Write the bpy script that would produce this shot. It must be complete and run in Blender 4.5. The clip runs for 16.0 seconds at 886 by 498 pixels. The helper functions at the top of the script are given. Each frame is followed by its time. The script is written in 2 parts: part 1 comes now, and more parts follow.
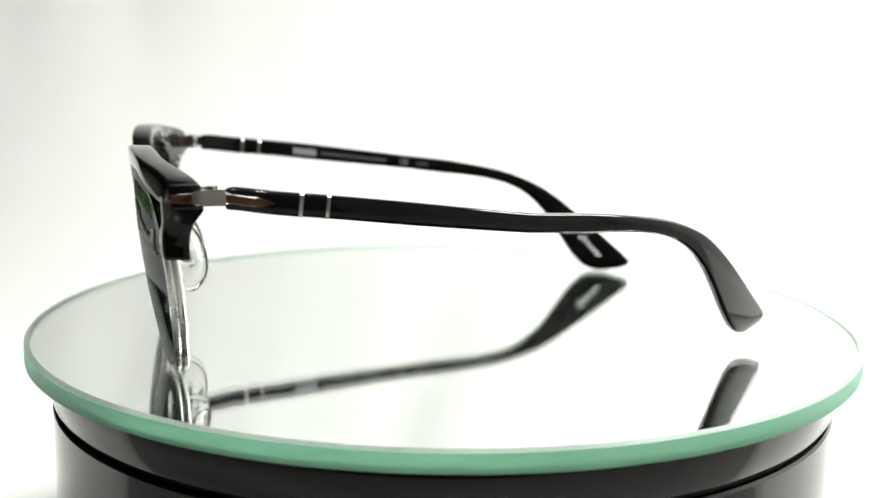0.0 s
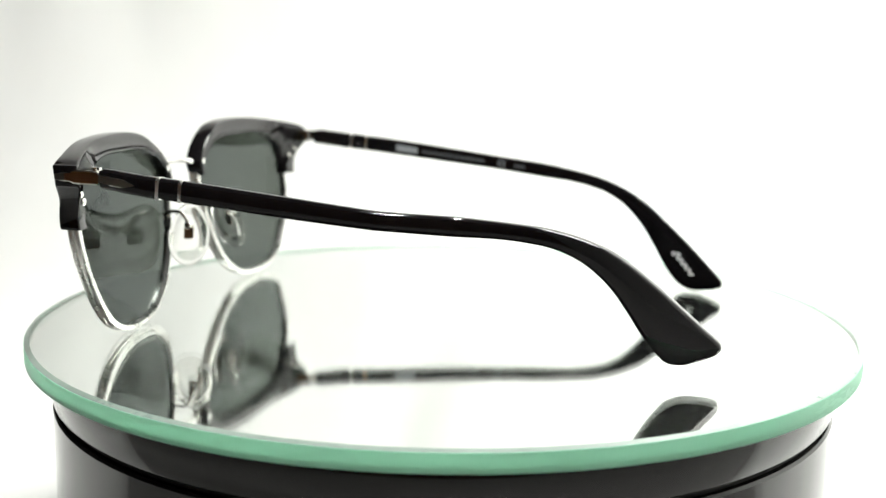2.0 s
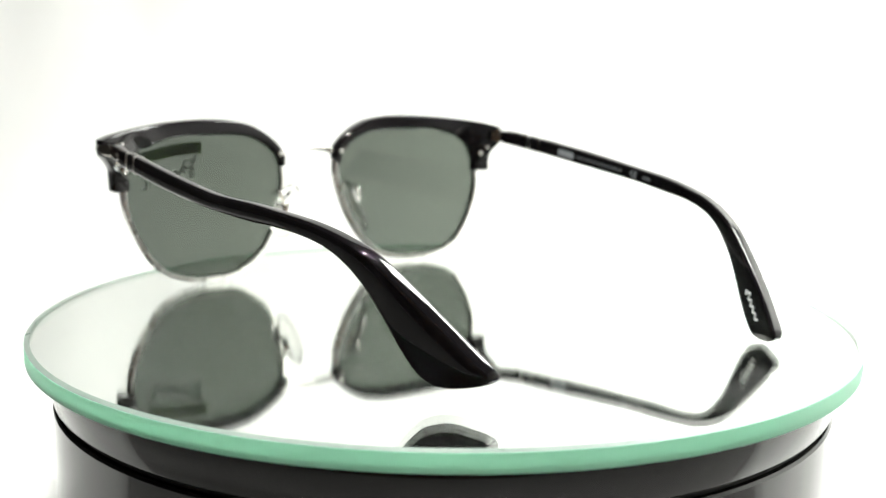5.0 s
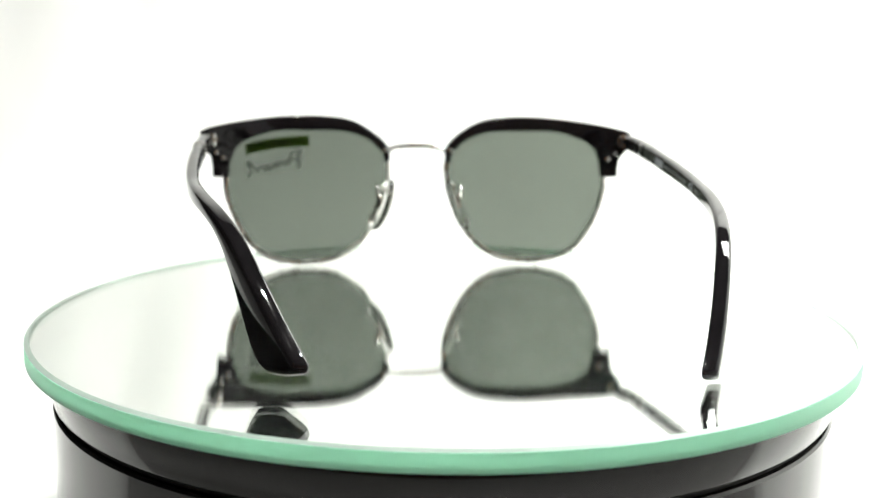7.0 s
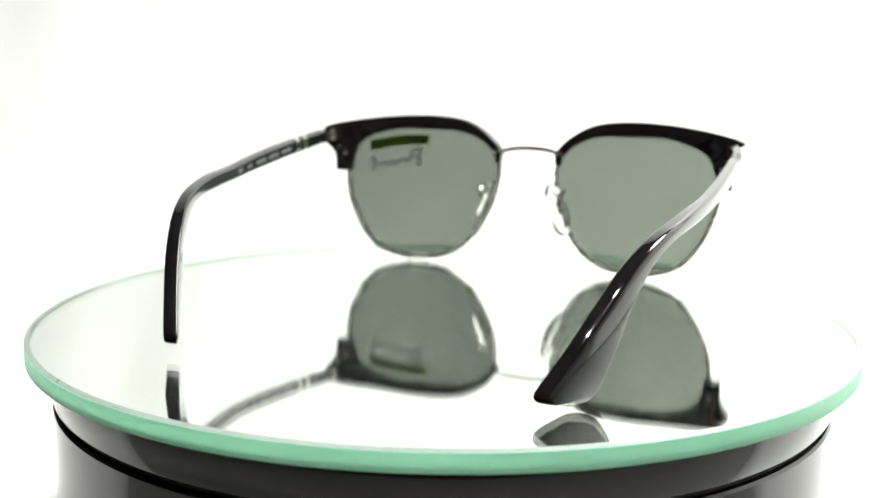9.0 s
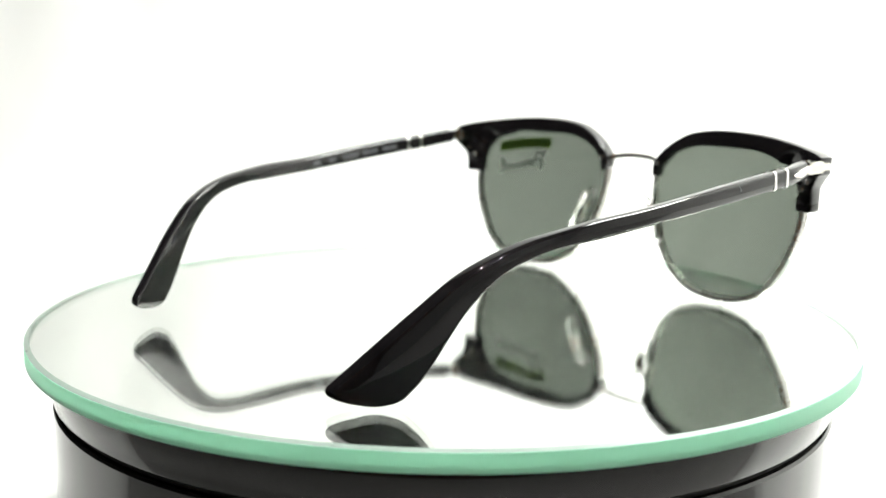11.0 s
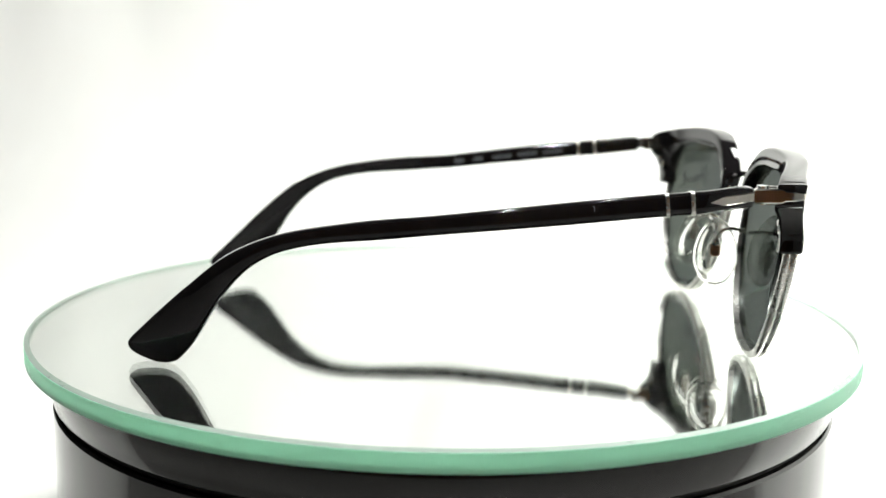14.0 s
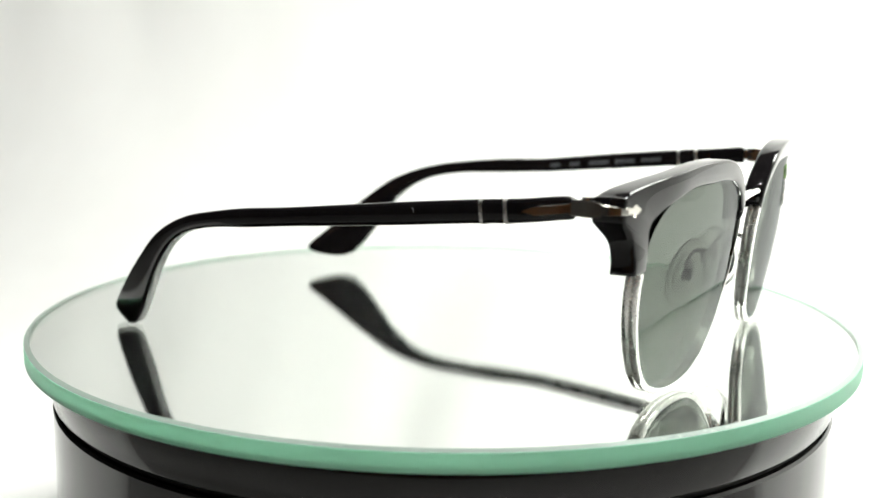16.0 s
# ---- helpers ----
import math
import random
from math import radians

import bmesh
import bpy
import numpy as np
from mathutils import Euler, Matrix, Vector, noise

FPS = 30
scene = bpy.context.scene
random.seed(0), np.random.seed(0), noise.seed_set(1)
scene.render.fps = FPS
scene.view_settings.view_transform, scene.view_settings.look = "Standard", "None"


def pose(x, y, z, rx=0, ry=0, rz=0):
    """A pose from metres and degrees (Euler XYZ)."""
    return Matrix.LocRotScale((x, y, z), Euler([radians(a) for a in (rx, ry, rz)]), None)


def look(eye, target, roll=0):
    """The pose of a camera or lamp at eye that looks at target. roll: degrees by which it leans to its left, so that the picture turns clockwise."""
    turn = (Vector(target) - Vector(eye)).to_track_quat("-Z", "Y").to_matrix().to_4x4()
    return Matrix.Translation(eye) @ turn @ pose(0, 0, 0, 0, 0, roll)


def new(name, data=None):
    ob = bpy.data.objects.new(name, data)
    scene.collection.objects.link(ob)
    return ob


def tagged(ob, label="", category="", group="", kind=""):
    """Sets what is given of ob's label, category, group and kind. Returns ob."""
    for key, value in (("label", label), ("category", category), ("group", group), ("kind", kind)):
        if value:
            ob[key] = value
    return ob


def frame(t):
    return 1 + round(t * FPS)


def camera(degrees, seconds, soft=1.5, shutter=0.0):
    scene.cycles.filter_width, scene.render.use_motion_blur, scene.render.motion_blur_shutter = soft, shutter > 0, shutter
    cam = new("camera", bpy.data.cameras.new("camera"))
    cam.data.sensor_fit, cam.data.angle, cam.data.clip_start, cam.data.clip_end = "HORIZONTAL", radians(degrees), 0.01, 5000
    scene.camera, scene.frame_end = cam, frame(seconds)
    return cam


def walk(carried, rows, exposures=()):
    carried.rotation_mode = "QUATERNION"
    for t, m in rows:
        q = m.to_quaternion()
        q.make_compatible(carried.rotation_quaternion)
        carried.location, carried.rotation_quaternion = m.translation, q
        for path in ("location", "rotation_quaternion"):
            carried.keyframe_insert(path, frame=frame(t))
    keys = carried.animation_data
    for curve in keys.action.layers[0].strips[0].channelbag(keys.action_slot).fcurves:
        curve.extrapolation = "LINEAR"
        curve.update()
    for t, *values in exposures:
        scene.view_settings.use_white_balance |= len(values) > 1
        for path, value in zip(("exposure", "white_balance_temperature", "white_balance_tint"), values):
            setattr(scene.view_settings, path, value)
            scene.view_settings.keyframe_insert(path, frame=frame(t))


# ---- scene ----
cam = camera(43.6, 16.0, soft=1.5)
cam.data.dof.use_dof, cam.data.dof.focus_distance, cam.data.dof.aperture_fstop = True, 0.232, 16.0
EYE = Vector((0.0, -0.28411, 0.0675))
AIM = EYE + Vector((-0.004125, 0.98465, -0.17451))
walk(cam, [(0.0, look(EYE, AIM, 0.83)), (16.0, look(EYE, AIM, 0.83))],
     [(0.0, -0.28), (3.0, -0.10), (7.5, 0.12), (12.0, 0.08), (16.0, -0.29)])

# ---- light: a dim room, a soft box over one side of the sweep, two small lamps above the camera ----
world = bpy.data.worlds.new("world")
scene.world = world
world.use_nodes = True
world.node_tree.nodes["Background"].inputs[0].default_value = (0.9, 0.95, 1.0, 1)
world.node_tree.nodes["Background"].inputs[1].default_value = 0.25
scene.view_settings.exposure = 0.0


def area_lamp(name, eye, target, sx, sy, watts, colour=(1, 1, 1)):
    data = bpy.data.lights.new(name, "AREA")
    data.shape, data.size, data.size_y, data.energy, data.color = "RECTANGLE", sx, sy, watts, colour
    ob = new(name, data)
    ob.matrix_world = look(eye, target)
    return ob


area_lamp("overhead_softbox", (0.45, 0.20, 0.68), (0.41, 0.44, 0.0), 0.32, 0.22, 11.4, (0.985, 1.0, 0.945))
area_lamp("led_lamp", (-0.045, -0.16, 0.50), (0, 0, 0), 0.012, 0.012, 1.7, (0.985, 1.0, 0.95))
area_lamp("led_lamp", (0.045, -0.16, 0.50), (0, 0, 0), 0.012, 0.012, 1.7, (0.985, 1.0, 0.95))


# ---- materials ----
def material(name, colour, rough=0.5, metal=0.0, **more):
    m = bpy.data.materials.new(name)
    m.use_nodes = True
    b = m.node_tree.nodes["Principled BSDF"]
    b.inputs["Base Color"].default_value = (*colour, 1)
    b.inputs["Roughness"].default_value = rough
    b.inputs["Metallic"].default_value = metal
    for key, value in more.items():
        b.inputs[key.replace("_", " ")].default_value = value
    return m


def mottle(m, scale, low, high, rough_low, rough_high, bump=0.0, fine=1.0, stretch=(1, 1, 1)):
    """Vary colour and roughness at two scales, with a faint relief."""
    t = m.node_tree
    b = t.nodes["Principled BSDF"]
    co = t.nodes.new("ShaderNodeTexCoord")
    mp = t.nodes.new("ShaderNodeMapping")
    mp.inputs["Scale"].default_value = stretch
    n1, n2 = t.nodes.new("ShaderNodeTexNoise"), t.nodes.new("ShaderNodeTexNoise")
    n1.inputs["Scale"].default_value, n2.inputs["Scale"].default_value = scale, scale * 11 * fine
    n1.inputs["Detail"].default_value = 4
    t.links.new(co.outputs["Object"], mp.inputs[0])
    t.links.new(mp.outputs[0], n1.inputs["Vector"])
    t.links.new(mp.outputs[0], n2.inputs["Vector"])
    mix = t.nodes.new("ShaderNodeMath")
    mix.operation = "MULTIPLY_ADD"
    t.links.new(n2.outputs["Fac"], mix.inputs[0])
    mix.inputs[1].default_value = 0.35
    t.links.new(n1.outputs["Fac"], mix.inputs[2])
    ramp = t.nodes.new("ShaderNodeMapRange")
    ramp.inputs["From Min"].default_value, ramp.inputs["From Max"].default_value = 0.45, 0.9
    t.links.new(mix.outputs[0], ramp.inputs[0])
    col = t.nodes.new("ShaderNodeMix")
    col.data_type = "RGBA"
    col.inputs[6].default_value, col.inputs[7].default_value = (*low, 1), (*high, 1)
    t.links.new(ramp.outputs[0], col.inputs[0])
    t.links.new(col.outputs[2], b.inputs["Base Color"])
    rr = t.nodes.new("ShaderNodeMapRange")
    rr.inputs["To Min"].default_value, rr.inputs["To Max"].default_value = rough_low, rough_high
    t.links.new(ramp.outputs[0], rr.inputs[0])
    t.links.new(rr.outputs[0], b.inputs["Roughness"])
    if bump:
        bp = t.nodes.new("ShaderNodeBump")
        bp.inputs["Strength"].default_value = bump
        bp.inputs["Distance"].default_value = 0.002
        t.links.new(mix.outputs[0], bp.inputs["Height"])
        t.links.new(bp.outputs[0], b.inputs["Normal"])
    return m


def clear_glass(name, colour, rough=0.0, ior=1.5):
    m = bpy.data.materials.new(name)
    m.use_nodes = True
    t = m.node_tree
    t.nodes.remove(t.nodes["Principled BSDF"])
    g = t.nodes.new("ShaderNodeBsdfGlass")
    g.inputs["Color"].default_value = (*colour, 1)
    g.inputs["Roughness"].default_value = rough
    g.inputs["IOR"].default_value = ior
    t.links.new(g.outputs[0], t.nodes["Material Output"].inputs["Surface"])
    return m


WHITE_CLOTH = mottle(material("white_cloth", (0.84, 0.84, 0.83), 0.9), 5, (0.80, 0.80, 0.79), (0.87, 0.87, 0.86), 0.85, 0.95, 0.12, 0.6, (1, 1, 0.35))
WHITE_BOARD = mottle(material("white_board", (0.82, 0.82, 0.81), 0.8), 6, (0.79, 0.79, 0.78), (0.84, 0.84, 0.83), 0.75, 0.9)
DARK_WALL = mottle(material("dark_wall", (0.2, 0.19, 0.18), 0.8), 2, (0.17, 0.16, 0.15), (0.23, 0.22, 0.21), 0.75, 0.9, 0.1)
TABLE_GREY = mottle(material("grey_laminate", (0.3, 0.3, 0.3), 0.4), 9, (0.26, 0.255, 0.25), (0.33, 0.325, 0.32), 0.35, 0.5)
WOOD = mottle(material("brown_wood", (0.16, 0.08, 0.04), 0.45), 7, (0.36, 0.17, 0.07), (0.52, 0.27, 0.12), 0.35, 0.6, 0.15, 1.5, (1, 9, 9))
GLOSS_BLACK = mottle(material("gloss_black_plastic", (0.006, 0.006, 0.006), 0.1), 30, (0.005, 0.005, 0.005), (0.009, 0.0085, 0.008), 0.06, 0.13)
SEAM_BLACK = material("matt_black_seam", (0.004, 0.004, 0.004), 0.7)
PLATE_GLASS = clear_glass("plate_glass", (0.995, 1.0, 0.996), 0.0, 1.5)
SILVERING = material("mirror_silvering", (0.95, 0.975, 0.952), 0.0, 0.982)
GLASS_EDGE = mottle(material("green_ground_glass_edge", (0.2, 0.68, 0.42), 0.22, Transmission_Weight=0.0), 25, (0.52, 0.92, 0.72), (0.58, 0.95, 0.77), 0.18, 0.3, 0.0, 1.0, (1, 1, 5))
def see_through(m, colour, share):
    """Let light pass diffusely through a body."""
    t = m.node_tree
    tr = t.nodes.new("ShaderNodeBsdfTranslucent")
    tr.inputs["Color"].default_value = (*colour, 1)
    mix = t.nodes.new("ShaderNodeMixShader")
    mix.inputs[0].default_value = share
    t.links.new(t.nodes["Principled BSDF"].outputs[0], mix.inputs[1])
    t.links.new(tr.outputs[0], mix.inputs[2])
    t.links.new(mix.outputs[0], t.nodes["Material Output"].inputs["Surface"])
    return m


see_through(GLASS_EDGE, (0.48, 1.0, 0.74), 0.6)
GLASS_ARRIS = mottle(material("grey_glass_arris", (0.2, 0.3, 0.25), 0.3), 40, (0.24, 0.31, 0.27), (0.32, 0.39, 0.35), 0.25, 0.4)
# pale colour stands in for light reflected inside the far glass edge
EDGE_LINER = mottle(material("pale_edge_liner", (0.7, 0.74, 0.71), 0.5), 60, (0.66, 0.71, 0.68), (0.76, 0.79, 0.76), 0.4, 0.6)
see_through(EDGE_LINER, (0.95, 1.0, 0.97), 0.85)
ACETATE = mottle(material("black_acetate", (0.006, 0.005, 0.006), 0.06, Specular_IOR_Level=0.42), 120, (0.004, 0.0035, 0.004), (0.009, 0.008, 0.009), 0.02, 0.045)
SILVER = mottle(material("polished_silver_metal", (0.78, 0.76, 0.72), 0.12, 1.0), 150, (0.70, 0.68, 0.65), (0.86, 0.84, 0.81), 0.05, 0.12)
RIM_METAL = mottle(material("silver_rim_metal", (0.85, 0.84, 0.81), 0.3, 1.0), 150, (0.82, 0.81, 0.78), (0.93, 0.92, 0.89), 0.22, 0.36)
BRUSHED = mottle(material("satin_silver_metal", (0.72, 0.69, 0.63), 0.25, 1.0), 200, (0.64, 0.61, 0.55), (0.78, 0.75, 0.70), 0.08, 0.16)
def coated_lens(name, colour, ior, gloss, sheen):
    """Tinted glass whose coating reflects more, and passes less, the more it is seen aslant."""
    m = bpy.data.materials.new(name)
    m.use_nodes = True
    t = m.node_tree
    t.nodes.remove(t.nodes["Principled BSDF"])
    body, shine = t.nodes.new("ShaderNodeBsdfRefraction"), t.nodes.new("ShaderNodeBsdfGlossy")
    body.inputs["Color"].default_value, body.inputs["Roughness"].default_value, body.inputs["IOR"].default_value = (*colour, 1), 0.0, ior
    shine.inputs["Color"].default_value, shine.inputs["Roughness"].default_value = (*gloss, 1), 0.0
    facing, scale, fresnel, most, mix = (t.nodes.new(k) for k in ("ShaderNodeLayerWeight", "ShaderNodeMath", "ShaderNodeFresnel", "ShaderNodeMath", "ShaderNodeMixShader"))
    facing.inputs["Blend"].default_value, fresnel.inputs["IOR"].default_value = 0.5, ior
    scale.operation, most.operation, scale.inputs[1].default_value = "MULTIPLY", "MAXIMUM", sheen
    t.links.new(facing.outputs["Facing"], scale.inputs[0])
    t.links.new(scale.outputs[0], most.inputs[0])
    t.links.new(fresnel.outputs[0], most.inputs[1])
    t.links.new(most.outputs[0], mix.inputs[0])
    t.links.new(body.outputs[0], mix.inputs[1])
    t.links.new(shine.outputs[0], mix.inputs[2])
    t.links.new(mix.outputs[0], t.nodes["Material Output"].inputs["Surface"])
    return m


TINTED = coated_lens("tinted_lens", (0.384, 0.411, 0.381), 1.6, (0.075, 0.083, 0.082), 1.25)
TINTED_FRONT = coated_lens("tinted_lens_front", (0.384, 0.411, 0.381), 1.6, (0.35, 0.36, 0.36), 0.0)
SILICONE = clear_glass("clear_silicone", (0.93, 0.93, 0.92), 0.08, 1.22)
PRINT = material("dim_grey_print", (0.09, 0.095, 0.1), 0.5)
PALE_PRINT = material("pale_print", (0.34, 0.36, 0.38), 0.5)
STICKER = mottle(material("green_sticker", (0.2, 0.5, 0.05), 0.4), 200, (0.17, 0.45, 0.04), (0.24, 0.54, 0.07), 0.35, 0.5)
see_through(STICKER, (0.42, 0.52, 0.20), 0.65)
STICKER_INK = material("dark_green_ink", (0.02, 0.06, 0.01), 0.5)
WHITE_INK = material("white_ink", (0.85, 0.85, 0.85), 0.5)


# ---- mesh helpers (millimetres in, metres out) ----
MM = 0.001


def mesh_part(name, bm, mat, parent=None, label="", sharp=40):
    bmesh.ops.recalc_face_normals(bm, faces=bm.faces)
    data = bpy.data.meshes.new(name)
    bm.to_mesh(data)
    bm.free()
    data.materials.append(mat)
    for f in data.polygons:
        f.use_smooth = True
    data.set_sharp_from_angle(angle=radians(sharp))
    ob = new(name, data)
    ob.parent = parent
    return tagged(ob, label) if label else ob


def spline(points, n, closed=False):
    """A smooth curve through a few control points, n samples a span."""
    pts = [Vector(p) for p in points]
    out, k = [], len(pts)
    for i in range(k if closed else k - 1):
        a, b, c, d = (pts[(i + j - 1) % k] if closed else pts[min(max(i + j - 1, 0), k - 1)] for j in range(4))
        for s in range(n):
            t = s / n
            out.append(0.5 * (2 * b + (c - a) * t + (2 * a - 5 * b + 4 * c - d) * t * t + (3 * b - a - 3 * c + d) * t ** 3))
    if not closed:
        out.append(pts[-1].copy())
    return out


def loft(loops, closed=False):
    """Skin rings of points into one closed body."""
    bm = bmesh.new()
    rings = [[bm.verts.new(Vector(p) * MM) for p in loop] for loop in loops]
    n = len(rings[0])
    for i in range(len(rings) if closed else len(rings) - 1):
        a, b = rings[i], rings[(i + 1) % len(rings)]
        for j in range(n):
            bm.faces.new((a[j], a[(j + 1) % n], b[(j + 1) % n], b[j]))
    if not closed:
        bm.faces.new(rings[0][::-1])
        bm.faces.new(rings[-1])
    return bm


def rounded(w, h, r, n=3):
    """A rounded rectangle, 0..w by 0..h."""
    r = min(r, w * 0.48, h * 0.48)
    out = []
    for cx, cy, a0 in ((w - r, r, -90), (w - r, h - r, 0), (r, h - r, 90), (r, r, 180)):
        for i in range(n + 1):
            a = radians(a0 + 90 * i / n)
            out.append((cx + r * math.cos(a), cy + r * math.sin(a)))
    return out


def tube(path, radius, n=10):
    """A round wire along a path; radius is a number or one for each point."""
    loops = []
    for i, p in enumerate(path):
        d = (path[min(i + 1, len(path) - 1)] - path[max(i - 1, 0)]).normalized()
        u = d.cross(Vector((0.13, 0.2, 0.97))).normalized()
        v = d.cross(u)
        r = radius[i] if isinstance(radius, (list, tuple)) else radius
        loops.append([p + r * (math.cos(2 * math.pi * k / n) * u + math.sin(2 * math.pi * k / n) * v) for k in range(n)])
    return loft(loops)


def lathe(profile, n=192):
    """Turn (radius, z) pairs round the z axis."""
    bm = bmesh.new()
    rings = []
    for r, z in profile:
        if r < 1e-6:
            rings.append([bm.verts.new((0, 0, z * MM))])
        else:
            rings.append([bm.verts.new((r * MM * math.cos(2 * math.pi * k / n), r * MM * math.sin(2 * math.pi * k / n), z * MM)) for k in range(n)])
    for a, b in zip(rings, rings[1:]):
        for k in range(n):
            q = (k + 1) % n
            if len(a) == 1:
                bm.faces.new((a[0], b[k], b[q]))
            elif len(b) == 1:
                bm.faces.new((a[k], b[0], a[q]))
            else:
                bm.faces.new((a[k], b[k], b[q], a[q]))
    return bm


def block(size, centre, r=0.3, turn=None):
    """A box with rounded edges, in millimetres."""
    bm = bmesh.new()
    bmesh.ops.create_cube(bm, size=1)
    for v in bm.verts:
        v.co = Vector((v.co.x * size[0], v.co.y * size[1], v.co.z * size[2]))
    bmesh.ops.bevel(bm, geom=bm.edges[:], offset=min(r, min(size) * 0.4), segments=2, affect="EDGES")
    m = Matrix.Translation(Vector(centre) * MM) @ (turn or Matrix()) @ Matrix.Scale(MM, 4)
    bmesh.ops.transform(bm, matrix=m, verts=bm.verts)
    return bm


# ---- the place: room, table, white sweep ----
def slab(name, x0, x1, y0, y1, z0, z1, mat, label):
    bm = bmesh.new()
    bmesh.ops.create_cube(bm, size=1)
    for v in bm.verts:
        v.co = Vector((x0 + (v.co.x + 0.5) * (x1 - x0), y0 + (v.co.y + 0.5) * (y1 - y0), z0 + (v.co.z + 0.5) * (z1 - z0)))
    ob = mesh_part(name, bm, mat)
    return tagged(ob, label, kind="structure")


FLOOR_Z, TABLE_Z = -0.82, -0.075
slab("floor", -2, 2, -2, 1.6, FLOOR_Z - 0.05, FLOOR_Z, WOOD, "dark brown wooden floor of the room")
slab("wall_south", -2, 2, -2.1, -2, FLOOR_Z, 1.7, WOOD, "brown wood-panelled wall behind the camera")
slab("wall_north", -2, 2, 1.6, 1.7, FLOOR_Z, 1.7, DARK_WALL, "dim brownish wall behind the sweep")
slab("wall_west", -2.1, -2, -2.1, 1.7, FLOOR_Z, 1.7, DARK_WALL, "dim brownish side wall")
slab("wall_east", 2, 2.1, -2.1, 1.7, FLOOR_Z, 1.7, DARK_WALL, "dim brownish side wall")
slab("ceiling", -2.1, 2.1, -2.1, 1.7, 1.7, 1.75, DARK_WALL, "dim room ceiling")


def build_table():
    table = tagged(new("table"), "grey laminate table under the white sweep", "table")
    table.location = (0, 0, FLOOR_Z)
    top = mesh_part("tabletop", block((1700, 1150, 30), (0, 150, (TABLE_Z - 0.0016 - FLOOR_Z) * 1000 - 15), 4), TABLE_GREY, table)
    for sx in (-1, 1):
        for y in (-340, 650):
            mesh_part("leg", block((50, 50, (TABLE_Z - 0.0316 - FLOOR_Z) * 1000), (sx * 790, y, (TABLE_Z - 0.0316 - FLOOR_Z) * 500), 4), TABLE_GREY, table)
    return top


def build_sweep():
    """White cloth that lies on the table and curves up into the background, with faint folds."""
    profile = [(y, -75.0) for y in range(-60, 301, 18)]
    profile += [(300 + 180 * math.sin(radians(a)), -75 + 180 * (1 - math.cos(radians(a)))) for a in range(6, 91, 6)]
    profile += [(480 + 0.02 * (z - 105), z) for z in range(125, 721, 25)]
    bm = bmesh.new()
    rows = []
    for y, z in profile:
        row = []
        for i in range(121):
            x = -430 + 1130 * i / 120
            up = min(max((z + 20) / 250, 0), 1)
            fold = up * (8.5 * noise.noise(Vector((x * 0.006 + z * 0.003, z * 0.0022, 1.7))) + 4.0 * noise.noise(Vector((x * 0.02 + z * 0.006, z * 0.006, 9.1))))
            row.append(bm.verts.new(Vector((x, y - fold, z)) * MM))
        rows.append(row)
    for a, b in zip(rows, rows[1:]):
        for i in range(120):
            bm.faces.new((a[i], a[i + 1], b[i + 1], b[i]))
    ob = mesh_part("backdrop", bm, WHITE_CLOTH)
    solid = ob.modifiers.new("thickness", "SOLIDIFY")
    solid.thickness, solid.offset = 0.0015, -1
    return tagged(ob, "white cloth sweep curving up behind the turntable", kind="structure")


build_table()
build_sweep()
slab("wall_panel", 0.70, 0.706, -0.34, 0.62, -0.075, 0.72, WHITE_BOARD, "white reflector board beside the sweep")


# unseen board, added so that the right of the drum reflects more light
board = slab("fill_board", -0.40, 0.40, -0.003, 0.003, FLOOR_Z, 0.65, WHITE_BOARD, "unseen tall white board, added to brighten the drum's right side")
board.matrix_world = pose(0.60, -0.72, 0, 0, 0, 64)

# ---- turntable ----
DISC_X, DISC_Y = -0.67, 2.2
R_DISC, THICK, MIRROR_Z = 104.5, 4.5, -3.2


def build_plate():
    plate = tagged(new("glass_plate"), "round mirror-backed glass plate with a green edge on the turntable", "plate")
    plate.location = (DISC_X * MM, DISC_Y * MM, 0)
    o = R_DISC
    bm = lathe([(0, 0), (o - 1.27, 0), (o - 0.1, -0.42), (o, -0.55), (o, -THICK + 0.2), (o - 0.12, -THICK + 0.06), (0, -THICK + 0.06)], 256)
    for f in bm.faces:
        zs = [v.co.z for v in f.verts]
        f.material_index = 0 if max(zs) - min(zs) < 1e-6 else 2 if min(zs) > -0.0005 else 1
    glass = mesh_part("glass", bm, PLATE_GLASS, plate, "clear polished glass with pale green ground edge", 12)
    glass.data.materials.append(GLASS_EDGE)
    glass.data.materials.append(GLASS_ARRIS)
    # thin liner inside the green edge, added so the far rim looks pale
    mesh_part("edge_liner", lathe([(o - 0.3, -0.75), (o - 0.2, -0.75), (o - 0.2, -THICK + 0.1), (o - 0.3, -THICK + 0.1), (o - 0.3, -0.75)], 256), EDGE_LINER, plate, "added pale liner that lightens the far glass edge")
    mesh_part("mirror", lathe([(0, MIRROR_Z), (o - 0.6, MIRROR_Z), (o - 0.6, MIRROR_Z - 0.3), (0, MIRROR_Z - 0.3)], 256), SILVERING, plate, "silvered mirror backing")
    return plate


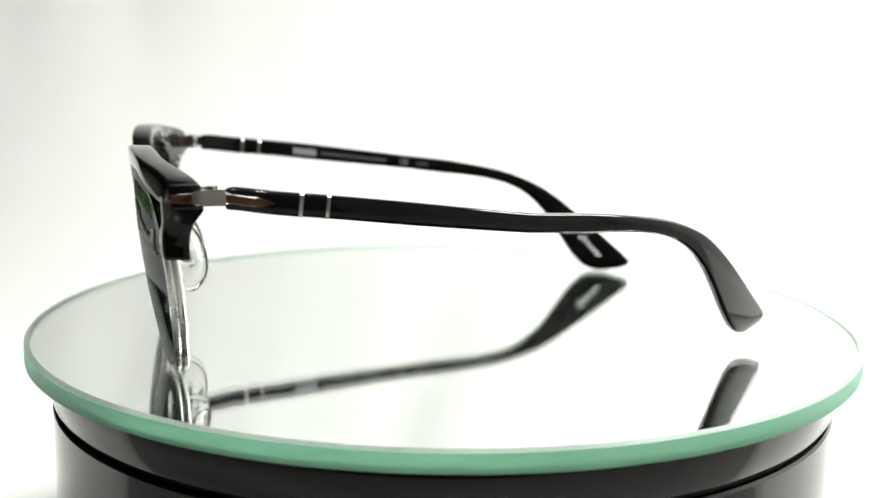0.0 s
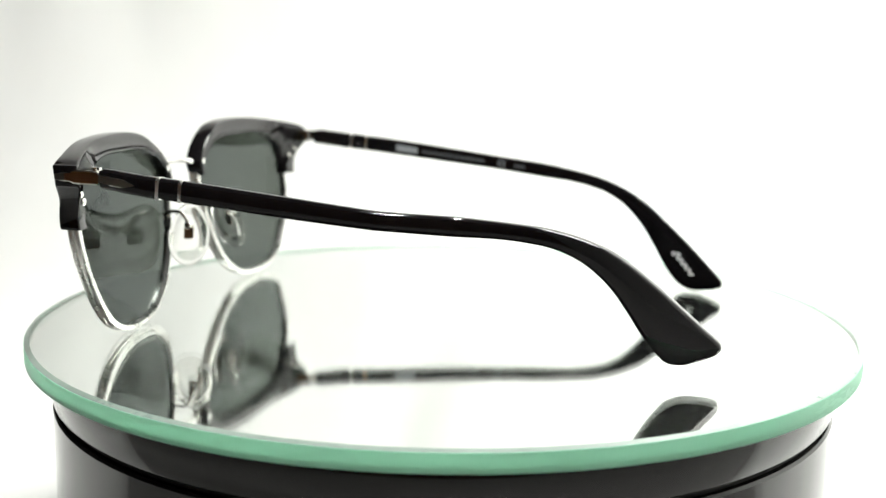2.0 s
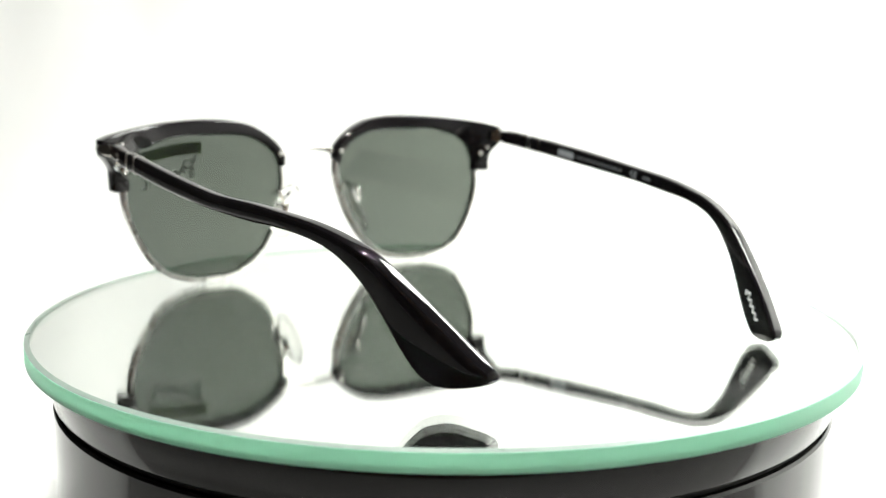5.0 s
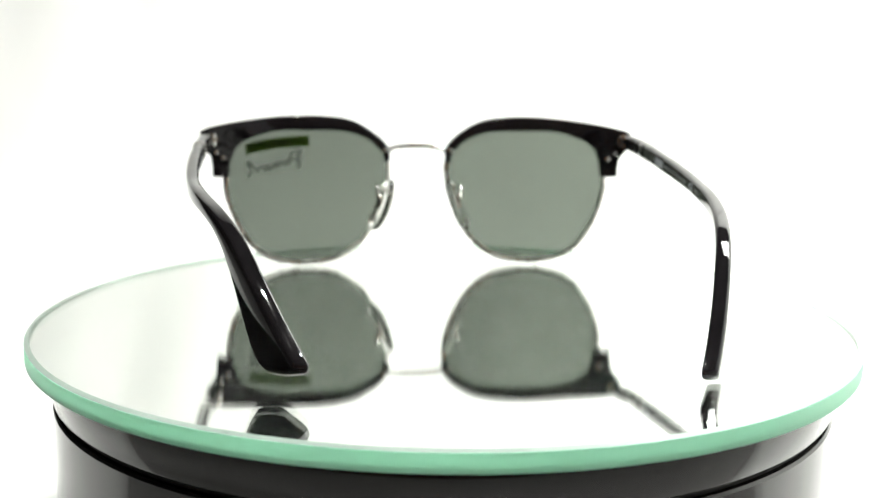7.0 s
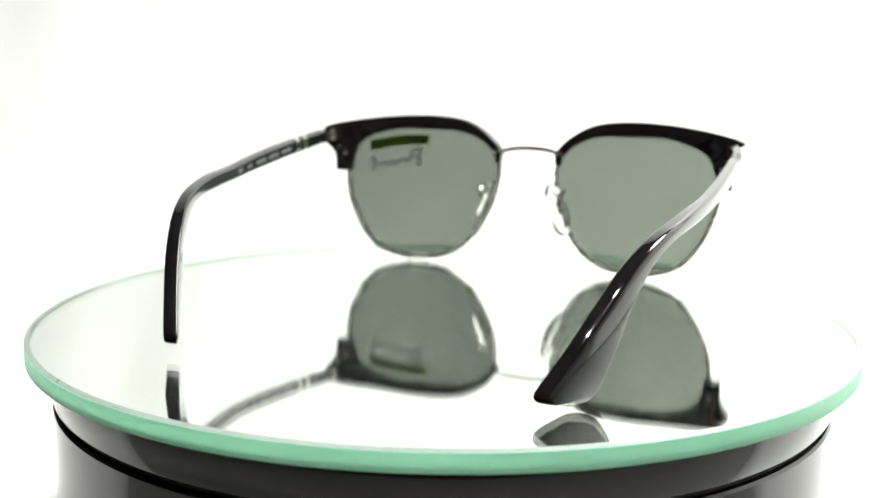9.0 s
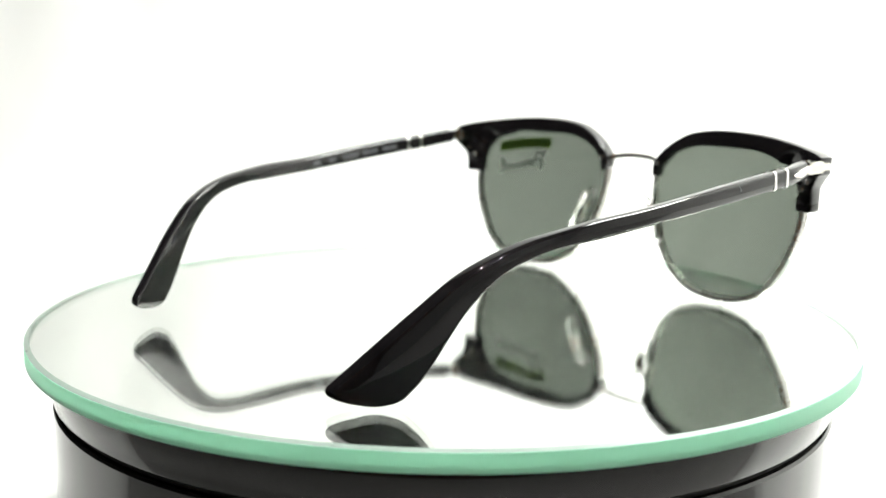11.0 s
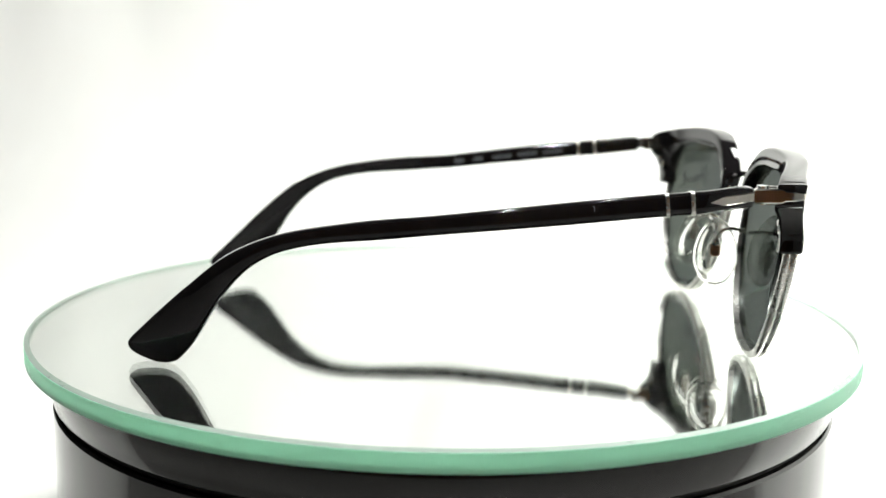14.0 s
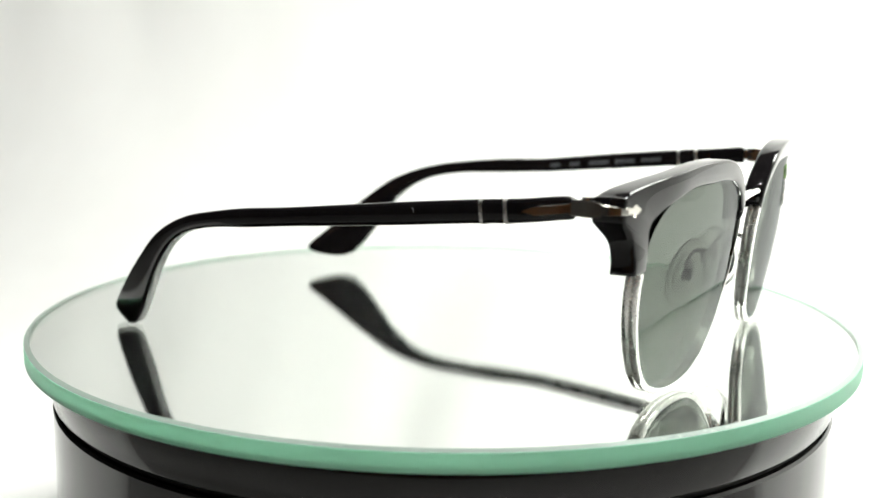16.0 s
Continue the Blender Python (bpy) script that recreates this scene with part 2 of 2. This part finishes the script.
def build_base():
    base = tagged(new("turntable_base"), "glossy black round turntable base on the white sweep", "turntable")
    base.location = (DISC_X * MM, DISC_Y * MM, 0)
    t = -THICK - 0.32
    mesh_part("top_ring", lathe([(0, t), (95.9, t), (95.9, t - 0.8), (97.8, t - 0.8), (98.5, t - 1.2), (98.7, t - 2.0), (98.7, -14.2), (98.3, -14.7), (96.7, -14.7), (0, -14.7)]), GLOSS_BLACK, base, "glossy black ring under the glass")
    mesh_part("seam", lathe([(0, -14.7), (97.1, -14.7), (97.1, -16.2), (0, -16.2)]), SEAM_BLACK, base, "matt black joint")
    mesh_part("drum", lathe([(0, -16.2), (96.7, -16.2), (98.2, -16.25), (98.7, -16.8), (98.7, -70), (97.7, -74.9), (0, -74.9)]), GLOSS_BLACK, base, "glossy black drum")
    return base


glass_plate = build_plate()
build_base()

# ---- sunglasses: x across the face, y forward, z up; the origin is the turntable's axis ----
XC = -0.5
LENS = [(34.6, 43.2), (44.5, 42.6), (53.5, 40.3), (58.4, 36.1), (60.3, 29.7), (59.9, 22.1), (56.6, 13.2), (50.7, 5.4), (43.0, 2.1), (34.6, 1.5), (25.7, 2.9), (18.1, 8.1), (13.6, 15.1), (11.0, 22.3), (9.8, 28.9), (10.6, 34.6), (14.3, 39.1), (20.2, 42.1), (26.7, 43.1)]


def smooth(a, b, x):
    t = min(max((x - a) / (b - a), 0), 1)
    return t * t * (3 - 2 * t)


def sheet_y(x, z):
    """The curved, leaning sheet in which the front lies; x from the middle of the bridge."""
    return 77.1 - 0.00133 * x * x - 0.14 * (36 - z)


def front_y(x, z):
    """The sheet, swept back at the upper outer corners."""
    x = abs(x)
    return sheet_y(x, z) - 2.3 * smooth(48, 66, x) * smooth(29, 40, z)


def lens_y(x, z):
    ax = abs(x)
    return sheet_y(ax, z) + 0.3 + 0.0028 * max(0, 640 - (ax - 35.5) ** 2 - (z - 21) ** 2)


def build_lens(side, parent):
    outline = spline([(x, z, 0) for x, z in LENS], 5, True)
    cx, cz = 35.5, 22.0
    shells = []
    for back in (0, 1):
        rings = []
        for k in range(1, 13):
            f = k / 12
            ring = []
            for p in outline:
                x, z = cx + (p.x - cx) * f, cz + (p.y - cz) * f
                ring.append((side * x + XC, lens_y(x, z) - 1.8 * back, z))
            rings.append(ring)
        shells.append(rings)
    loops = shells[0] + shells[1][::-1]
    bm = loft(loops)
    bm.faces.ensure_lookup_table()
    n = len(outline)
    for i, f in enumerate(bm.faces):
        f.material_index = 1 if i < 11 * n or i == len(bm.faces) - 2 else 0
    lens = mesh_part("lens", bm, TINTED, parent, "grey-green tinted curved lens", 60)
    lens.data.materials.append(TINTED_FRONT)
    return lens


def build_rim(side, parent):
    """Grooved wire round the lower part of a lens; its ends run up into the brow piece."""
    outline = spline([(x, z, 0) for x, z in LENS], 5, True)
    n = len(outline)
    section = [(-0.15, -2.0)] + [(0.4 + 0.8 * math.cos(radians(a)), -1.15 + 0.8 * math.sin(radians(a))) for a in range(-75, 61, 15)] + [(0.4 + 0.8 * math.cos(radians(a)), 0.25 + 0.8 * math.sin(radians(a))) for a in range(-60, 76, 15)] + [(-0.15, 1.1)]
    loops = []
    for i, p in enumerate(outline):
        if p.y > (32 if p.x > 35 else 35):
            continue
        d = (outline[(i + 1) % n] - outline[i - 1]).normalized()
        nx, nz = -d.y, d.x
        if nx * (p.x - 35.5) + nz * (p.y - 22) < 0:
            nx, nz = -nx, -nz
        loops.append([(side * (p.x + nx * a) + XC, sheet_y(p.x, p.y) + b - 0.4, p.y + nz * a) for a, b in section])
    return mesh_part("rim", loft(loops), RIM_METAL, parent, "thin grooved silver metal rim", 30)


# inner edge, outer edge, set-back of the rear face, set-forward of the front face
BROW = [(10.67, 32.49, 9.13, 32.95, 4.0, 0.65), (10.75, 33.7, 8.84, 34.68, 4.0, 0.9), (11.44, 35.52, 9.33, 37.38, 4.0, 0.9), (14.88, 39.05, 13.29, 41.61, 4.0, 0.9), (20.67, 41.74, 19.84, 45.43, 4.0, 0.9),
        (26.83, 42.61, 26.79, 46.97, 4.0, 0.9), (34.61, 42.67, 35.72, 47.35, 4.0, 0.9), (44.35, 42.6, 45.64, 46.87, 4.0, 0.9), (53.01, 40.23, 56.06, 45.62, 4.1, 0.9), (56.8, 37.93, 64.0, 44.18, 4.7, 0.9),
        (57.78, 36.62, 67.3, 43.07, 5.2, 0.9), (58.17, 36.01, 67.92, 42.49, 5.2, 0.9), (58.95, 33.59, 67.92, 38.93, 5.2, 0.9), (59.15, 32.98, 67.48, 38.16, 5.2, 0.9), (59.44, 31.98, 65.81, 35.97, 4.4, 0.9),
        (59.53, 31.37, 64.95, 34.35, 4.0, 0.9), (59.62, 30.37, 64.69, 31.82, 4.0, 0.9), (59.62, 29.35, 64.6, 30.09, 4.0, 0.9), (59.61, 28.74, 64.6, 28.83, 4.0, 0.9), (59.71, 28.45, 64.4, 28.45, 4.0, 0.75)]


def build_brow(side, parent):
    ctrl = [(Vector((a, b, c)), Vector((d, e, f))) for a, b, c, d, e, f in BROW]
    ca = spline([c[0] for c in ctrl], 4)
    cb = spline([c[1] for c in ctrl], 4)
    loops = []
    for a, b in zip(ca, cb):
        ix, iz, ox, oz, back, front = a.x, a.y, a.z, b.x, b.y, b.z
        w = math.hypot(ox - ix, oz - iz)
        loop = []
        for u, v in rounded(w, back + front, 0.75):
            x, z = ix + (ox - ix) * u / w, iz + (oz - iz) * u / w
            # the set-back grows towards the outer end block only
            vv = v - back if v > back else (v - back) * (0.45 + 0.55 * u / w if back > 4.2 else 1)
            loop.append((side * x + XC, front_y(x, z) + vv, z))
        loops.append(loop)
    return mesh_part("brow", loft(loops), ACETATE, parent, "glossy black acetate brow piece", 50)


# upper edge (y, z) and lower edge (y, z) along the temple
TEMPLE = [(60.2, 41.8, 60.1, 38.5), (59.7, 42.2, 59.6, 38.1), (57.8, 42.4, 57.7, 37.9), (50, 41.5, 50, 36.9), (40, 40.6, 40, 36.0), (25, 39.0, 25, 34.4), (10, 37.2, 10, 32.9), (-4, 35.5, -3, 31.6),
          (-16, 34.2, -14, 30.3), (-27, 32.3, -23.5, 29.3), (-34, 30.7, -30, 28.1), (-41, 28.1, -36, 26.2), (-48, 24.2, -41.5, 22.8), (-55.2, 18.2, -46.5, 17.6), (-59.4, 14.4, -50, 12.4), (-63, 11.0, -52.8, 7.8),
          (-66.5, 7.6, -55, 4.6), (-69.0, 5.2, -56.6, 2.8), (-70.2, 3.7, -58.0, 1.4), (-70.0, 2.4, -59.6, 0.6), (-68.4, 1.4, -61.4, 0.2), (-66.0, 0.7, -63.4, 0.1)]


LEAN = 0.2  # the inner face of a temple sits lower than the outer one


def temple_x(side, y):
    """Outer face of a temple: straight from the hinge, then curving in to the ear."""
    end, bend = (50.9, 3.2) if side > 0 else (43.8, 2.7)
    u = min(max((45 - y) / 109, 0), 1.1)
    front = (1.8 if side > 0 else 0.8) * smooth(50, 62, y)
    return 68.3 - front - (68.5 - end) * u ** bend


def build_temple(side, parent):
    rows = spline([(a, b, 0) for a, b, c, d in TEMPLE], 4), spline([(c, d, 0) for a, b, c, d in TEMPLE], 4)
    loops = []
    count = len(rows[0])
    for i, (top, low) in enumerate(zip(*rows)):
        w = (top - low).length
        thick = 3.0 + 0.8 * smooth(0, -60, top.x)
        left = count - 1 - i
        inset = 1.5 * (1 - math.sqrt(max(0, 1 - max(0, 1 - left / 14) ** 2))) + 0.4 * max(0, 1 - i / 4) ** 2
        loop = []
        for u, v in rounded(w, thick - 2 * inset, 0.95, 5):
            p = low + (top - low) * (u / w)
            lift = (2.7 * min(1, max(0, -p.x / 46)) if side < 0 else 0.0) - LEAN * (1 - v / thick) * smooth(-42, -12, p.x)
            crown = 0.18 * math.sin(math.pi * u / w)
            out = temple_x(side, p.x) - thick + inset + v + (crown if v > thick * 0.5 else 0)
            loop.append((side * out, p.x + (0.6 if side < 0 else -0.4) * smooth(-52, -66, p.x), p.y + lift))
        loops.append(loop)
    return mesh_part("temple", loft(loops), ACETATE, parent, "glossy black acetate temple with a drooping tip", 50)


def edges_at(y):
    """Heights of the temple's upper and lower edge on its straight run."""
    for a, b in zip(TEMPLE, TEMPLE[1:]):
        if a[0] >= y >= b[0]:
            t = (a[0] - y) / (a[0] - b[0])
            return a[1] + (b[1] - a[1]) * t, a[3] + (b[3] - a[3]) * t


def build_band(side, y, parent):
    loops = []
    for dy, grow in ((-0.42, -0.2), (-0.36, 0.12), (0.36, 0.12), (0.42, -0.2)):
        hi, lo = edges_at(y)
        slope = 0.09
        loop = []
        for u, v in rounded(hi - lo + 2 * grow, 3.0 + 2 * grow, 0.95, 5):
            z = lo - grow + u
            loop.append((side * (temple_x(side, y) - 3.0 - grow + v + 0.1), y + dy + slope * (hi - z), z - LEAN * (1 - v / 3.0)))
        loops.append(loop)
    return mesh_part("band", loft(loops), RIM_METAL, parent, "thin silver ring inlaid round the temple", 30)


def build_arrow(side, parent):
    """Metal arrow: a diamond on the front, a strap round the corner, a pointed blade on the temple."""
    bx = 67.9 + side * XC
    keys = []
    for dx, h in ((-5.0, 0.12), (-3.9, 1.0), (-3.4, 1.3), (-2.8, 1.0), (-2.2, 0.55), (-0.9, 0.7)):
        keys.append((bx + dx, front_y(bx + dx, 40.5) + 1.15, 40.5, h))
    keys += [(bx + 0.05, front_y(68, 40.5) + 0.5, 40.5, 0.8), (bx + 0.22, 68.4, 40.5, 0.9), (bx + 0.22, 66.2, 40.55, 1.0), (bx + 0.1, 65.4, 40.55, 1.5), (bx + 0.0, 62.6, 40.55, 1.5)]
    for y, z, h in ((60.3, 40.4, 1.5), (59.8, 40.3, 0.95), (56.5, 39.8, 0.95), (54.6, 39.6, 0.95), (53.6, 39.5, 0.95), (51.2, 39.25, 0.08)):
        keys.append((temple_x(side, y) + 0.3, y, z, h))
    loops = []
    n = len(keys)
    for i, (x, y, z, h) in enumerate(keys):
        a, b = keys[max(i - 1, 0)], keys[min(i + 1, n - 1)]
        d = Vector((b[0] - a[0], b[1] - a[1])).normalized()
        nx, ny = -d.y, d.x
        if nx < 0 and ny < 0 or (nx + ny) < 0:
            nx, ny = -nx, -ny
        deep = 1.6 if 9 <= i <= 11 else 0.7
        loop = []
        for u, v in ((-h, -deep), (h, -deep), (h, -0.12), (h * 0.8, 0.08), (-h * 0.8, 0.08), (-h, -0.12)):
            loop.append((side * (x + nx * v), y + ny * v, z + u))
        loops.append(loop)
    return mesh_part("arrow_hinge", loft(loops), BRUSHED, parent, "silver metal arrow hinge plate", 30)


def build_hinge(side, parent):
    hinge = mesh_part("hinge", block((3.0, 4.2, 3.6), (side * 64.3 + XC * 0.5, 64.6, 40.4), 0.5), BRUSHED, parent, "silver metal hinge block")
    for dz in (-1.1, 1.1):
        mesh_part("knuckle", tube([Vector((side * 64.4, 62.4, 40.5 + dz - 0.75)), Vector((side * 64.4, 62.4, 40.5 + dz + 0.75))], 1.25, 14), SILVER, hinge, "round hinge knuckle")
    mesh_part("hinge_leaf", block((1.2, 6.0, 2.2), (side * 65.6, 59.4, 40.1), 0.3), BRUSHED, hinge)


def build_rivets(side, parent):
    for x, z, r in ((61.2, 34.3, 0.85), (63.4, 36.2, 0.7), (10.6, 36.4, 0.95)):
        y = front_y(x, z) - 3.6
        bm = tube([Vector((side * x + XC, y + 0.9, z)), Vector((side * x + XC, y - 0.25, z)), Vector((side * x + XC, y - 0.5, z))], [r, r, r * 0.6], 14)
        mesh_part("rivet", bm, SILVER, parent, "small round silver rivet")


def build_bridge(parent):
    half = [(10.6, front_y(10.6, 36) - 1.2, 36.0), (9.0, 75.9, 36.4), (7.0, 76.7, 37.0), (3.8, 77.2, 37.5)]
    ctrl = [(XC - x, y, z) for x, y, z in half] + [(XC, 77.3, 37.6)] + [(XC + x, y, z) for x, y, z in half[::-1]]
    bridge = mesh_part("bridge", tube(spline(ctrl, 6), 0.85, 14), SILVER, parent, "arched silver metal bridge")
    for side in (-1, 1):
        mesh_part("bridge_foot", block((2.0, 1.8, 2.2), (XC + side * 10.3, front_y(10, 36) - 1.3, 36.0), 0.6), SILVER, bridge)


def build_pad(side, parent):
    """A clear drop-shaped pad with a thick rolled rim, on a bent wire arm with a ball screw."""
    centre = Vector((side * 12.0 + XC, 66.9, 19.7))
    up = Vector((-side * 0.36, 0.10, 0.93)).normalized()
    deep = Vector((side * 0.30, 0.95, 0.0))
    deep = (deep - up * deep.dot(up)).normalized()
    face = deep.cross(up).normalized()
    loops = []
    for s, h in ((0.05, 0.45), (0.45, 0.45), (0.68, 0.5), (0.78, 0.95), (0.88, 1.15), (0.96, 0.85), (1.0, 0.0), (0.96, -0.85), (0.88, -1.15), (0.78, -0.95), (0.68, -0.5), (0.45, -0.45), (0.05, -0.45)):
        loop = []
        for k in range(36):
            a = 2 * math.pi * k / 36
            wide = 5.3 * (1 - 0.14 * math.sin(a))
            loop.append(centre + s * (wide * math.cos(a) * deep + 8.6 * math.sin(a) * up) + h * face)
        loops.append(loop)
    pad = mesh_part("nose_pad", loft(loops), SILICONE, parent, "clear silicone nose pad with a thick rolled rim")
    turn = Matrix((face, deep, up)).transposed().to_4x4()
    out = face if face.x * side > 0 else -face
    mesh_part("pad_core", block((0.6, 2.4, 4.2), centre + 0.5 * up + out * 0.9, 0.25, turn), SILVER, pad, "small metal plate in the pad")
    hook = spline([(side * 13.0 + XC, front_y(13, 24) - 1.6, 24.6), (side * 13.6 + XC, 71.0, 25.6), (side * 13.6 + XC, 68.4, 25.4), (side * 13.2 + XC, 67.0, 23.6), tuple(centre + 2.0 * up + out * 2.0)], 6)
    arm = mesh_part("pad_arm", tube(hook, 0.5, 10), SILVER, parent, "bent silver wire pad arm")
    bm = bmesh.new()
    bmesh.ops.create_uvsphere(bm, u_segments=18, v_segments=12, radius=1.15 * MM)
    bmesh.ops.translate(bm, verts=bm.verts, vec=(centre + 2.0 * up + out * 1.6) * MM)
    mesh_part("pad_screw", bm, SILVER, arm, "tiny round ball joint")


def build_sticker(parent):
    """Green strip along the upper edge of one lens, with a white flourish under it."""
    def strip_z(x):
        return 39.0 - 0.0064 * (x - 35) ** 2

    def on_lens(x, z, off):
        return (-x + XC, lens_y(x, z) + off, z)
    loops = []
    for i in range(17):
        x = 34.9 + 19.9 * i / 16
        mid = strip_z(x)
        loops.append([on_lens(x, mid - 1.7, 0.05), on_lens(x, mid + 1.7, 0.05), on_lens(x, mid + 1.7, 0.13), on_lens(x, mid - 1.7, 0.13)])
    strip = mesh_part("sticker", loft(loops), STICKER, parent, "bright green adhesive strip on the lens")
    # the letters that can be read, then bars for the rest of the word
    text = bpy.data.curves.new("letters", "FONT")
    text.body, text.size, text.extrude, text.align_x, text.align_y = "ZED", 0.0029, 0.00004, "CENTER", "CENTER"
    text.materials.append(STICKER_INK)
    letters = new("letters", text)
    letters.parent = strip
    x = 51.4
    z = strip_z(x)
    letters.matrix_basis = pose((-x + XC) * MM, (lens_y(x, z) + 0.22) * MM, z * MM, 90, 0, 180) @ pose(0, 0, 0, 0, 11, 0) @ pose(0, 0, 0, 0, 0, -14)
    for k in range(6):
        x = 37.4 + 1.75 * k
        mid = strip_z(x)
        mesh_part("lettering_bar", loft([[on_lens(x - 0.5, mid - 1.0, 0.1), on_lens(x - 0.5, mid + 1.0, 0.1), on_lens(x - 0.5, mid + 1.0, 0.18), on_lens(x - 0.5, mid - 1.0, 0.18)],
                                          [on_lens(x + 0.5, mid - 1.0, 0.1), on_lens(x + 0.5, mid + 1.0, 0.1), on_lens(x + 0.5, mid + 1.0, 0.18), on_lens(x + 0.5, mid - 1.0, 0.18)]]), STICKER_INK, strip)
    # a large looped stroke, a run of small ones, a tall closing stroke
    strokes = [[(36.6, 36.6), (37.8, 35.6), (38.9, 31.2), (38.0, 30.6), (37.6, 32.0), (38.6, 33.8)], [(37.0, 35.0), (39.8, 35.9), (41.2, 34.4), (39.6, 33.4), (38.4, 33.6)]]
    strokes.append([(40.6 + 1.05 * k + 0.35 * math.sin(2.1 * k), 32.7 - 0.17 * k + (1.05 if k % 2 else -0.75)) for k in range(11)])
    strokes.append([(51.6, 31.2), (52.6, 32.6), (54.0, 34.2), (54.2, 33.4), (53.2, 31.2), (53.6, 29.6), (54.8, 29.8)])
    for stroke in strokes:
        path = [Vector(on_lens(p.x, p.y - 0.09 * (p.x - 37), 0.12)) for p in spline([(x, z, 0) for x, z in stroke], 6)]
        mesh_part("flourish", tube(path, 0.3, 6), WHITE_INK, strip, "white printed flourish on the lens")


def build_print(side, parent):
    """Pale print on the inner face of a temple, as plain bars, and a mark on the tip."""
    runs = [(32.5, 25.5, 1.9), (24, 3.5, 0.8), (-6, -15, 0.9)] if side > 0 else [(36, 30, 1.1), (28, 22, 1.1), (20, 14, 1.1), (11, 8, 1.1), (5, 2, 1.1)]
    for a, b, h in runs:
        loops = []
        for i in range(5):
            y = a + (b - a) * i / 4
            hi, lo = edges_at(y)
            mid = (hi + lo) / 2 - LEAN
            x = temple_x(side, y) - 3.0
            loops.append([(side * (x + 0.1), y, mid - h / 2), (side * (x - 0.06), y, mid - h / 2), (side * (x - 0.06), y, mid + h / 2), (side * (x + 0.1), y, mid + h / 2)])
        mesh_part("lettering_bar", loft(loops), PALE_PRINT if h > 1.5 else PRINT, parent)
    if side > 0:
        text = bpy.data.curves.new("letters", "FONT")
        text.body, text.size, text.extrude, text.align_x, text.align_y = "CE", 0.0024, 0.00004, "CENTER", "CENTER"
        text.materials.append(PALE_PRINT)
        letters = new("letters", text)
        letters.parent = parent
        hi, lo = edges_at(-2.0)
        letters.matrix_basis = pose((temple_x(side, -2.0) - 3.08) * MM, -2.0 * MM, ((hi + lo) / 2 - LEAN) * MM, 90, 0, -90) @ pose(0, 0, 0, 0, 0, -6)
        path = []
        for i in range(60):
            t = i / 59
            y, z = -56.6 - 5.6 * t, 11.0 - 6.4 * t
            w = (0.55 + 0.5 * (t < 0.25)) * math.sin(t * 30)
            thick = 3.0 + 0.8 * smooth(0, -60, y)
            path.append(Vector((temple_x(1, y + 0.7 * w) - thick - 0.03, y + 0.7 * w, z - 0.6 * w)))
        mesh_part("tip_mark", tube(path, 0.34, 6), WHITE_INK, parent, "small pale mark on the temple tip")


def build_fleck(parent):
    """A curled dust fibre on the outer face."""
    path = [Vector((temple_x(1, 28 + 0.5 * math.sin(a)) + 0.17, 28 + 0.5 * math.sin(a), 37.6 + 0.6 * math.cos(a))) for a in (0.2 + 0.25 * k for k in range(9))]
    mesh_part("dust_fibre", tube(path, 0.045, 6), PALE_PRINT, parent, "curled grey dust fibre")


def build_sunglasses():
    thing = tagged(new("sunglasses"), "black and silver half-rim sunglasses with tinted lenses on glass", "sunglasses")
    build_bridge(thing)
    for side in (-1, 1):
        build_lens(side, thing)
        build_rim(side, thing)
        brow = build_brow(side, thing)
        build_rivets(side, brow)
        build_pad(side, thing)
        temple = build_temple(side, thing)
        build_arrow(side, temple)
        build_hinge(side, thing)
        for y in ((42.6, 47.6) if side > 0 else (40.9, 46.0)):
            build_band(side, y, temple)
        build_print(side, temple)
        if side > 0:
            build_fleck(temple)
    build_sticker(thing)
    return thing


sunglasses = build_sunglasses()


# ---- the turn of the table ----
def motions():
    turns = [104.5, 90.7, 76.9, 63.06, 49.21, 35.32, 21.42, 7.49, -6.44, -20.34, -34.24, -48.12, -62.0, -75.86, -89.71, -103.74, -117.77]
    walk(sunglasses, [(t, pose(0, 0, 0, 0, 0, a)) for t, a in enumerate(turns)])
    walk(glass_plate, [(t, pose(DISC_X * MM, DISC_Y * MM, 0, 0, 0, a)) for t, a in enumerate(turns)])


motions()
